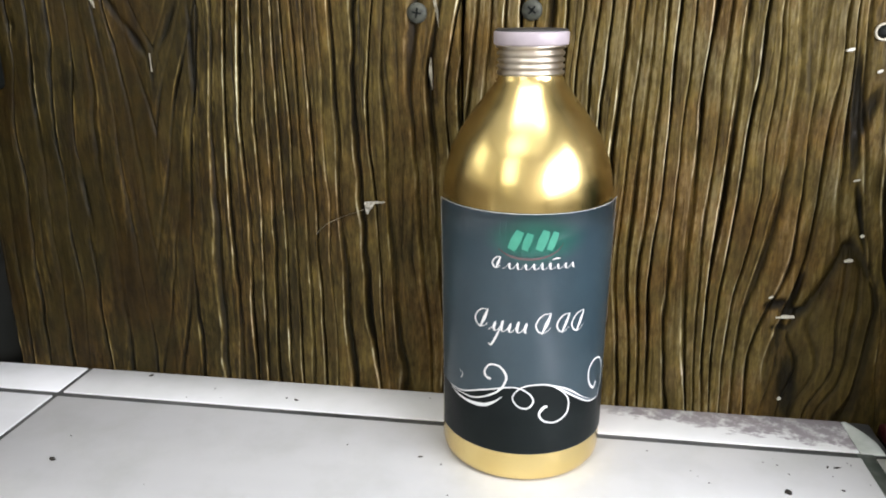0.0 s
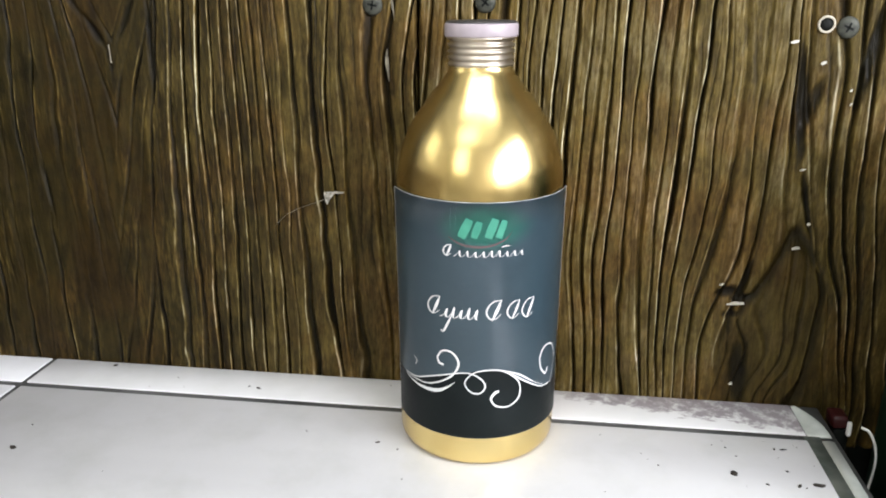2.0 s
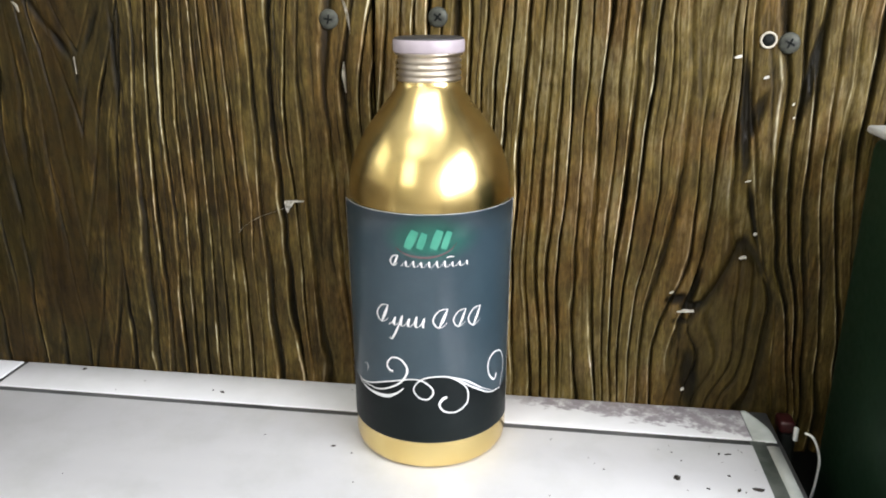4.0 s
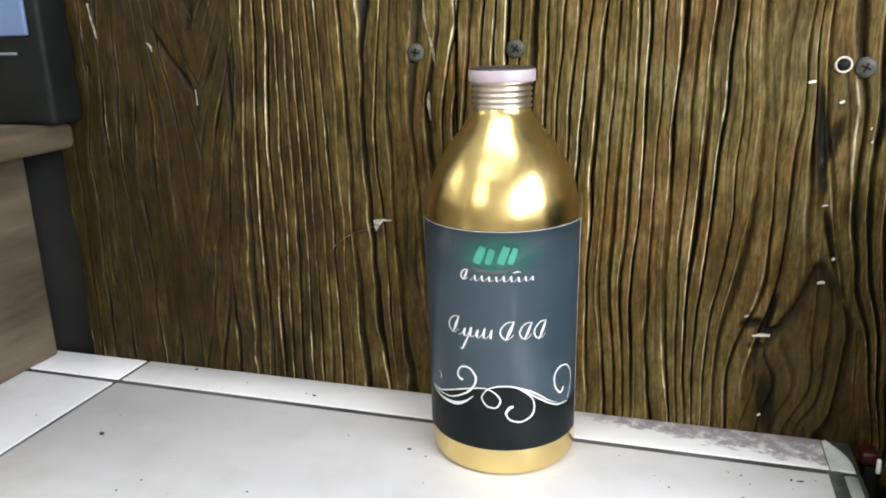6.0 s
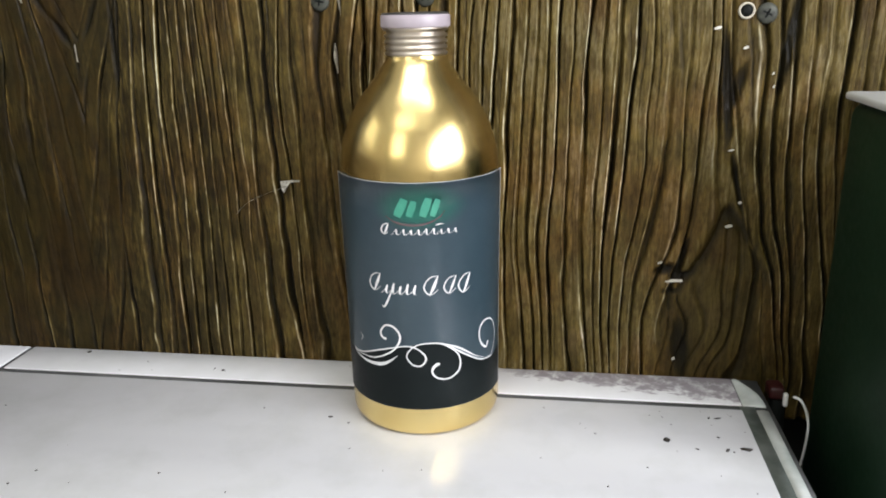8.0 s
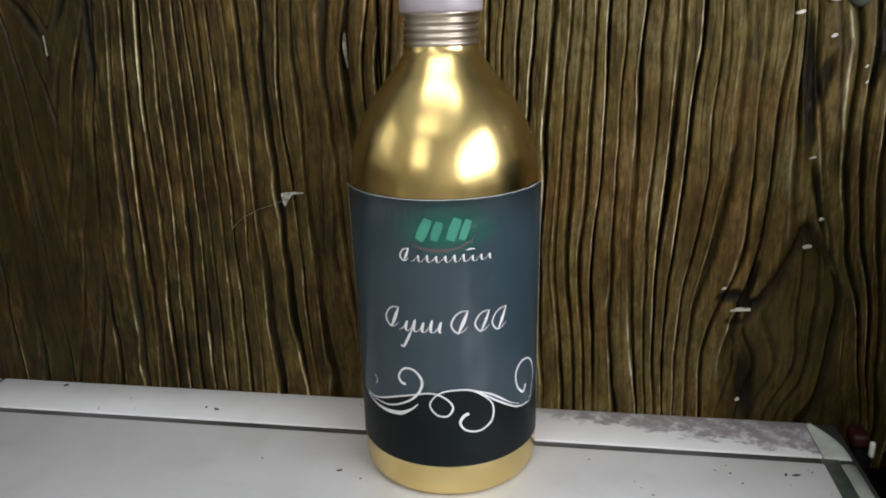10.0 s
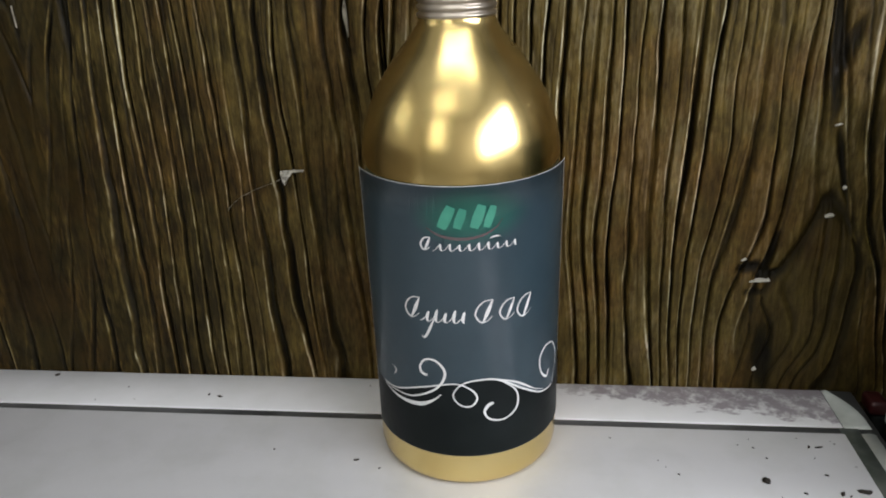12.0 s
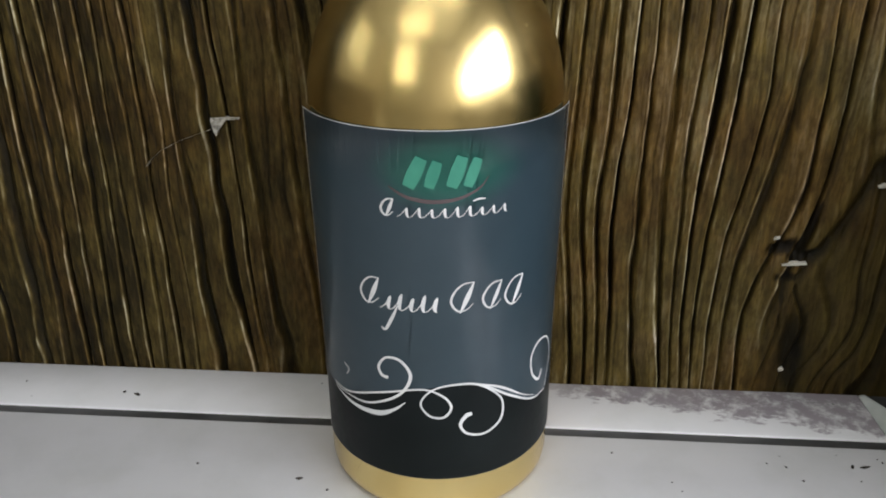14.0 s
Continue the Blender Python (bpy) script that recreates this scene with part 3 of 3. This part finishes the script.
part("black_band", sheet(S0 + 0.0004, S1 - 0.0004, lambda s: ZB + 0.0002, wave_edge, 0.00008), LABELBLACK, label, "black lower band with a wavy edge")
for s0, s1, low, high in ((S0, S0 + 0.0005, ZB, ZT), (S1 - 0.0006, S1, ZB, ZT), (S0, S1, ZT - 0.00025, ZT)):
    part("border", sheet(s0, s1, lambda s, v=low: v, lambda s, v=high: v, 0.00012, 72), BORDER, label, "thin pale border line")
# The maker's mark as slanted green shapes.
for foot, lean, wide, high in ((-3.6, 3.2, 3.2, 7.0), (1.2, 2.0, 2.6, 6.2), (6.4, 2.6, 3.0, 7.2), (10.2, 2.4, 2.4, 6.6)):
    part("emblem_shape", ribbon([(foot, 97.0, wide * 0.9), (foot + lean * 0.5, 97.0 + high * 0.5, wide * 1.1), (foot + lean, 97.0 + high, wide * 0.9)]), GREEN, label, "slanted green mark")
part("emblem_arc", ribbon([(-8.4, 97.0, 0.3), (-4.0, 94.6, 0.8), (2.0, 93.6, 1.0), (8.0, 94.2, 0.8), (13.0, 96.4, 0.5), (15.4, 99.2, 0.2)], 0.0001), RUST, label, "faint dull red arc under the emblem")


def stroke(pts, scale=1.0):
    return part("flourish", ribbon(pts, scale=0.82 * scale), PRINT, label, "white scroll ornament")


# Scroll ornament.
stroke([(-10.3, 44.6, 1.2), (-12.2, 45.2, 1.1), (-12.9, 47.6, 0.9), (-10.6, 50.6, 0.8), (-6.6, 50.2, 1.0), (-4.2, 45.8, 1.1), (-7.6, 39.8, 0.9), (-16.4, 35.0, 0.7), (-24.0, 34.3, 0.5), (-31.0, 34.4, 0.3)])
stroke([(-31.5, 35.0, 0.4), (-24.0, 35.4, 0.6), (-12.9, 39.4, 0.7), (-1.9, 42.3, 0.6), (3.7, 40.6, 0.7), (6.2, 37.0, 0.8), (4.2, 33.8, 0.8), (0.4, 34.4, 0.7), (-1.7, 38.2, 0.6), (1.5, 42.3, 0.6), (7.1, 43.7, 0.7), (14.0, 42.6, 0.8), (23.6, 36.2, 0.8), (31.9, 31.4, 0.7), (40.0, 30.2, 0.4)])
stroke([(11.7, 34.3, 1.3), (10.0, 33.6, 1.5), (8.6, 31.0, 1.0), (10.6, 28.0, 0.8), (15.6, 27.1, 0.8), (20.2, 30.3, 0.9), (20.3, 36.4, 0.7), (15.8, 41.2, 0.5), (11.0, 43.8, 0.3)])
stroke([(36.8, 38.2, 1.1), (35.0, 36.0, 1.0), (31.6, 39.6, 0.9), (31.0, 45.2, 0.8), (34.5, 48.4, 0.8), (40.0, 46.8, 0.6), (43.0, 40.0, 0.5), (40.0, 31.0, 0.4)])
stroke([(-31.0, 34.0, 0.3), (-22.4, 32.2, 1.2), (-14.0, 32.6, 1.9), (-9.0, 35.0, 1.0), (-5.7, 37.9, 0.2)])
stroke([(12.0, 43.6, 0.2), (20.0, 40.2, 0.9), (28.0, 34.6, 0.4), (33.0, 32.0, 0.2)])
stroke([(-25.5, 44.0, 0.2), (-23.6, 42.6, 0.5), (-24.8, 40.4, 0.2)])


def mark(pts):
    return part("script_mark", ribbon(pts), PRINT, label, "slanted white brush mark")


def mark_row(s, z, length, count, low, width, seed):
    """A slanted running wave, thick on its way down, standing for the maker's script."""
    rs = np.random.RandomState(seed)
    tall_of = 0.85 + 0.35 * rs.rand(count + 1)
    pts = []
    for k in range(count * 10 + 1):
        a = 2 * math.pi * k / 10
        up = 0.5 - 0.5 * math.cos(a)
        pts.append((s + length * k / (count * 10) + 0.42 * low * up + 0.28 * low * 0.5 * math.sin(a), z + 0.1 + low * tall_of[k // 10] * up, width * (0.28 + 0.8 * max(0.0, -math.sin(a)))))
    part("script_mark", ribbon(pts, n=2), PRINT, label, "running white wave mark")


def tall_mark(s, z, h, width):
    """A tall slanted leaf with a thin swash round it."""
    mark([(s, z + 0.02 * h, 0.3), (s + 0.22 * h, z + 0.5 * h, width), (s + 0.42 * h, z + h, 0.3)])
    mark([(s + 0.42 * h, z + 0.99 * h, 0.25), (s + 0.10 * h, z + 0.95 * h, 0.4), (s - 0.14 * h, z + 0.74 * h, 0.5), (s - 0.26 * h, z + 0.42 * h, 0.6), (s - 0.10 * h, z + 0.12 * h, 0.5), (s + 0.16 * h, z + 0.10 * h, 0.3), (s + 0.40 * h, z + 0.30 * h, 0.2)])


tall_mark(-9.2, 89.4, 4.6, 0.9)
mark_row(-6.4, 89.6, 26.6, 9, 2.2, 0.62, 3)
mark([(11.4, 93.4, 0.2), (13.0, 93.8, 0.45), (14.6, 93.7, 0.2)])
tall_mark(-15.2, 65.0, 8.0, 1.3)
mark_row(-11.8, 64.8, 14.6, 5, 3.9, 0.95, 5)
mark([(-7.0, 66.0, 0.3), (-8.6, 62.4, 0.9), (-10.4, 59.0, 0.7), (-11.6, 59.4, 0.3)])
tall_mark(8.4, 64.2, 8.4, 1.3)
tall_mark(16.2, 64.2, 7.6, 1.0)
tall_mark(22.6, 63.6, 8.2, 1.1)

# ================= screws and fixing hole =================
def screw(x, z, turn):
    s = tagged(new("screw"), "zinc cross-head screw driven into the wooden board", "screw", "screws in the cladding")
    s.matrix_world = pose(x, -0.0009, z, 90, turn, 0)
    part("head", lathe([(0.0025, -0.0016), (0.0042, -0.0002), (0.0043, 0.0004), (0.0036, 0.0011), (0.0015, 0.0014)], 32), STEEL, s)
    bm = bmesh.new()
    for w, h in ((0.0040, 0.0008), (0.0008, 0.0040)):
        b = box(-w / 2, w / 2, -h / 2, h / 2, 0.0009, 0.00155)
        me = bpy.data.meshes.new("piece")
        b.to_mesh(me)
        b.free()
        bm.from_mesh(me)
        bpy.data.meshes.remove(me)
    part("cross_slot", bm, BLACKPLASTIC, s, "dark cross-shaped slot", False)
    return s


screw(-0.0496, 0.1771, 10)
screw(-0.0017, 0.1781, 40)
screw(0.1420, 0.1685, 25)
eye = tagged(new("grommet"), "small white ring round an empty screw hole in the board", "grommet")
eye.matrix_world = pose(0.1337, -0.0012, 0.1697, 90, 0, 0)
part("ring", lathe([(0.0023, 0.0), (0.0034, 0.0), (0.0034, 0.0008), (0.0030, 0.0011), (0.0026, 0.0009), (0.0023, 0.0)], 32, False), CREAM, eye)
# A solid black disc stands in for the shade inside the hole.
part("hole", lathe([(0.0005, -0.0010), (0.0021, -0.0008), (0.0025, 0.0007), (0.0005, 0.0007)], 24), BLACKPLASTIC, eye, "black disc standing for the shade in the hole")

# ================= wooden stand with a device =================
stand = tagged(new("wooden_stand"), "pale sawn wooden stand with a rounded top board on the ledge", "stand")
part("side_block", box(-0.46, -0.2870, -0.34, -0.006, 0.0, 0.1280, 0.002), PALEWOOD, stand)
part("top_board", box(-0.50, -0.2500, -0.36, -0.004, 0.1284, 0.1434, 0.0045, 4), PALEWOOD, stand, "pale board with worn rounded edges")
device = tagged(new("device"), "black device with a pale blue panel standing on the wooden stand", "device")
part("casing", box(-0.44, -0.2425, -0.026, -0.004, 0.1436, 0.2600, 0.003, 3), BLACKPLASTIC, device)
part("panel", box(-0.42, -0.2495, -0.0280, -0.0255, 0.1893, 0.250, 0.0012, 3), BLUEPANEL, device, "pale blue front panel")

# Thin pale strip stands for a highlight on the dark casing.
part("casing_glint", box(-0.285, -0.2590, -0.0275, -0.0255, 0.1796, 0.1812, 0.0007, 2), GLINTGREY, device, "small pale strip painted as a highlight")

# ================= dark corner beside the ledge =================
bin_ = tagged(new("storage_box"), "dark green plastic box with a pale grey lid", "box")
part("body", box(0.1770, 0.40, -0.100, -0.006, -0.0600, 0.1335, 0.006, 3), BINGREEN, bin_)
part("lid", box(0.1755, 0.403, -0.1015, -0.0045, 0.1337, 0.1368, 0.0012, 3), GREYLID, bin_, "pale grey lid")


def cable(points, r):
    cu = bpy.data.curves.new("cable", "CURVE")
    cu.dimensions, cu.bevel_depth, cu.bevel_resolution = "3D", r, 3
    sp = cu.splines.new("POLY")
    pts = spline(points, 8)
    sp.points.add(len(pts) - 1)
    for p, q in zip(sp.points, pts):
        p.co = (*q, 1)
    cu.materials.append(WHITECABLE)
    return new("cable", cu)


tagged(cable([(0.1632, -0.028, 0.0062), (0.1660, -0.030, 0.0052), (0.1688, -0.031, -0.001), (0.1700, -0.031, -0.010), (0.1695, -0.028, -0.030), (0.1670, -0.020, -0.0594)], 0.00055), "thin white cable looping beside the ledge", "cable")
plug = tagged(new("plug"), "black and dark red plug with a white tip", "plug")
part("shell", box(0.1590, 0.1660, -0.012, -0.004, -0.060, -0.0042, 0.002, 3), BLACKPLASTIC, plug)
part("collar", box(0.1575, 0.1645, -0.013, -0.003, -0.0040, 0.0020, 0.0015, 3), RED, plug, "dark red collar")
part("tip", box(0.1632, 0.1652, -0.0158, -0.0132, -0.0060, 0.0008, 0.0008, 2), WHITECABLE, plug, "white tip")

# ================= specks and scratches =================
def blob(bm, x, y, z, rx, ry, rz, rs):
    n0 = len(bm.verts)
    made = bmesh.ops.create_icosphere(bm, subdivisions=1, radius=1.0)["verts"]
    a = rs.rand() * math.pi
    for v in made:
        j = 0.75 + 0.5 * rs.rand()
        px, py = v.co.x * rx * j, v.co.y * ry * j
        v.co = Vector((x + px * math.cos(a) - py * math.sin(a), y + px * math.sin(a) + py * math.cos(a), z + max(0.0, v.co.z) * rz))


def speck(x, y, rx, ry, seed):
    bm = bmesh.new()
    blob(bm, x, y, 0.0001, rx, ry, 0.0004, np.random.RandomState(seed))
    return tagged(link("dirt_speck", bm, BARK), "small dark dirt speck on the white tile", "dirt speck", "specks on the tiles")


for k, (x, y, rx, ry) in enumerate(((0.1052, -0.0600, 0.0022, 0.0015), (-0.1898, -0.0045, 0.0015, 0.0013), (-0.1922, -0.0813, 0.0022, 0.0011), (-0.1078, -0.0181, 0.0016, 0.0008), (-0.1130, -0.0170, 0.0008, 0.0006),
                                    (-0.0402, -0.0570, 0.0012, 0.0007), (0.1360, -0.0640, 0.0030, 0.0014), (0.1290, -0.0400, 0.0018, 0.0006), (0.1255, -0.0400, 0.0011, 0.0005), (0.1265, -0.0560, 0.0009, 0.0006), (0.1285, -0.0655, 0.0015, 0.0008), (0.1165, -0.0660, 0.0008, 0.0006))):
    speck(x, y, rx, ry, 50 + k)
rs = np.random.RandomState(9)
bm = bmesh.new()
for k in range(24):
    x = 0.05 + 0.09 * rs.rand() ** 0.7
    y = -0.034 - 0.09 * rs.rand()
    q = 0.00025 + 0.0005 * rs.rand() ** 2
    blob(bm, x, y, 0.0001, q, q * 0.7, 0.0002, rs)
for k in range(30):
    q = 0.0002 + 0.0004 * rs.rand()
    blob(bm, -0.30 + 0.44 * rs.rand(), -0.003 - 0.12 * rs.rand(), 0.0001, q, q, 0.0002, rs)
tagged(link("dirt_grains", bm, BARK), "fine scattered dirt grains on the white tiles", "dirt", kind="stuff")


def flake(points, w, name, label, proud=0.0012, upright=False):
    """A thin raised sliver on the board; points are (x, z, relative width)."""
    bm = bmesh.new()
    rows = [[bm.verts.new((x + (e * w * k if upright else 0), y, z + (0 if upright else e * w * k))) for y, e in ((0.0005, -1), (-proud - 0.0010, -1), (-proud - 0.0014, 1), (0.0005, 1))] for x, z, k in spline(points, 5)]
    for a, b in zip(rows, rows[1:]):
        for i in range(4):
            bm.faces.new((a[i], b[i], b[(i + 1) % 4], a[(i + 1) % 4]))
    bm.faces.new(rows[0])
    bm.faces.new(rows[-1][::-1])
    bmesh.ops.recalc_face_normals(bm, faces=bm.faces[:])
    return tagged(link(name, bm, GLINTPALE if name == "varnish_glint" else SLIVER, smooth=False), label, "paint chip")


# Shared by the real scratch and the painted glint streaks.
SLIVER = mottled("pale_glint_and_scratch", (0.12, 0.105, 0.07), (0.38, 0.345, 0.27), 300, 0.6, relief=0.0)
CHIP = mottled("grey_torn_paint", (0.16, 0.15, 0.12), (0.62, 0.59, 0.51), 700, 0.6, relief=0.3)
GLINTPALE = mottled("pale_glint", (0.55, 0.53, 0.46), (0.75, 0.72, 0.64), 300, 0.5, relief=0.0)
chip = bmesh.new()
for points, deep in (((-0.0752, 0.0939), (-0.0750, 0.0947), (-0.0700, 0.0950), (-0.0655, 0.0951), (-0.0660, 0.0944), (-0.0700, 0.0942)), 0.0016), (((-0.0750, 0.0939), (-0.0702, 0.0942), (-0.0716, 0.0924), (-0.0728, 0.0910), (-0.0737, 0.0890), (-0.0743, 0.0900)), 0.0021):
    face = [chip.verts.new((x, -deep, z)) for x, z in points]
    rear = [chip.verts.new((x, 0.0006, z)) for x, z in points]
    chip.faces.new(face)
    chip.faces.new(rear[::-1])
    for i in range(len(points)):
        j = (i + 1) % len(points)
        chip.faces.new((face[i], rear[i], rear[j], face[j]))
bmesh.ops.recalc_face_normals(chip, faces=chip.faces[:])
tagged(link("paint_chip", chip, CHIP, smooth=False), "pale torn paint chip on the dark board", "paint chip")
flake([(-0.0990, 0.0780, 0.4), (-0.0975, 0.0800, 1.6), (-0.0930, 0.0838, 0.6), (-0.0905, 0.0850, 1.8), (-0.0860, 0.0872, 0.5), (-0.0760, 0.0908, 0.4)], 0.00010, "scratch", "thin pale scratch across the dark board", 0.0003)
# Pale slivers stand for glints of light on the varnished ridges.
for x, z, w, q in ((0.1230, 0.1630, 0.0016, 0.0008), (0.1350, 0.1548, 0.0011, 0.0008), (0.1330, 0.1110, 0.0012, 0.0004), (0.1388, 0.0872, 0.0006, 0.0005), (0.1350, 0.0762, 0.0016, 0.0006), (0.1058, 0.0582, 0.0010, 0.0006), (0.1130, 0.0492, 0.0042, 0.0006), (0.1150, 0.0092, 0.0008, 0.0005), (0.1470, 0.1440, 0.0005, 0.0006), (0.1478, 0.1385, 0.0004, 0.0006)):
    flake([(x - w, z - 0.0004, 0.5), (x, z, 0.8), (x + w * 0.8, z + 0.0002, 0.6)], q, "varnish_glint", "pale sliver painted as a glint on a grain ridge", 0.0004)
# Upright pale streaks stand for light caught on raised grain edges.
for points, w in (
    ([(-0.0452, 0.2010, 0.3), (-0.0450, 0.1940, 1.2), (-0.0436, 0.1865, 0.7), (-0.0420, 0.1815, 1.3), (-0.0411, 0.1760, 0.7), (-0.0404, 0.1710, 0.2)], 0.00050),
    ([(-0.0440, 0.1590, 0.2), (-0.0441, 0.1535, 1.5), (-0.0437, 0.1490, 0.8), (-0.0433, 0.1455, 0.2)], 0.00045),
    ([(-0.2330, 0.2050, 0.9), (-0.2318, 0.1960, 0.5), (-0.2300, 0.1868, 0.3)], 0.0004),
    ([(-0.1992, 0.1842, 0.4), (-0.1972, 0.1828, 1.0), (-0.1960, 0.1795, 0.3)], 0.0007),
    ([(-0.1722, 0.1600, 0.5), (-0.1720, 0.1520, 0.8)], 0.00025)):
    flake(points, w, "glint_sliver", "pale streak painted as a glint on the board", 0.0001, True)
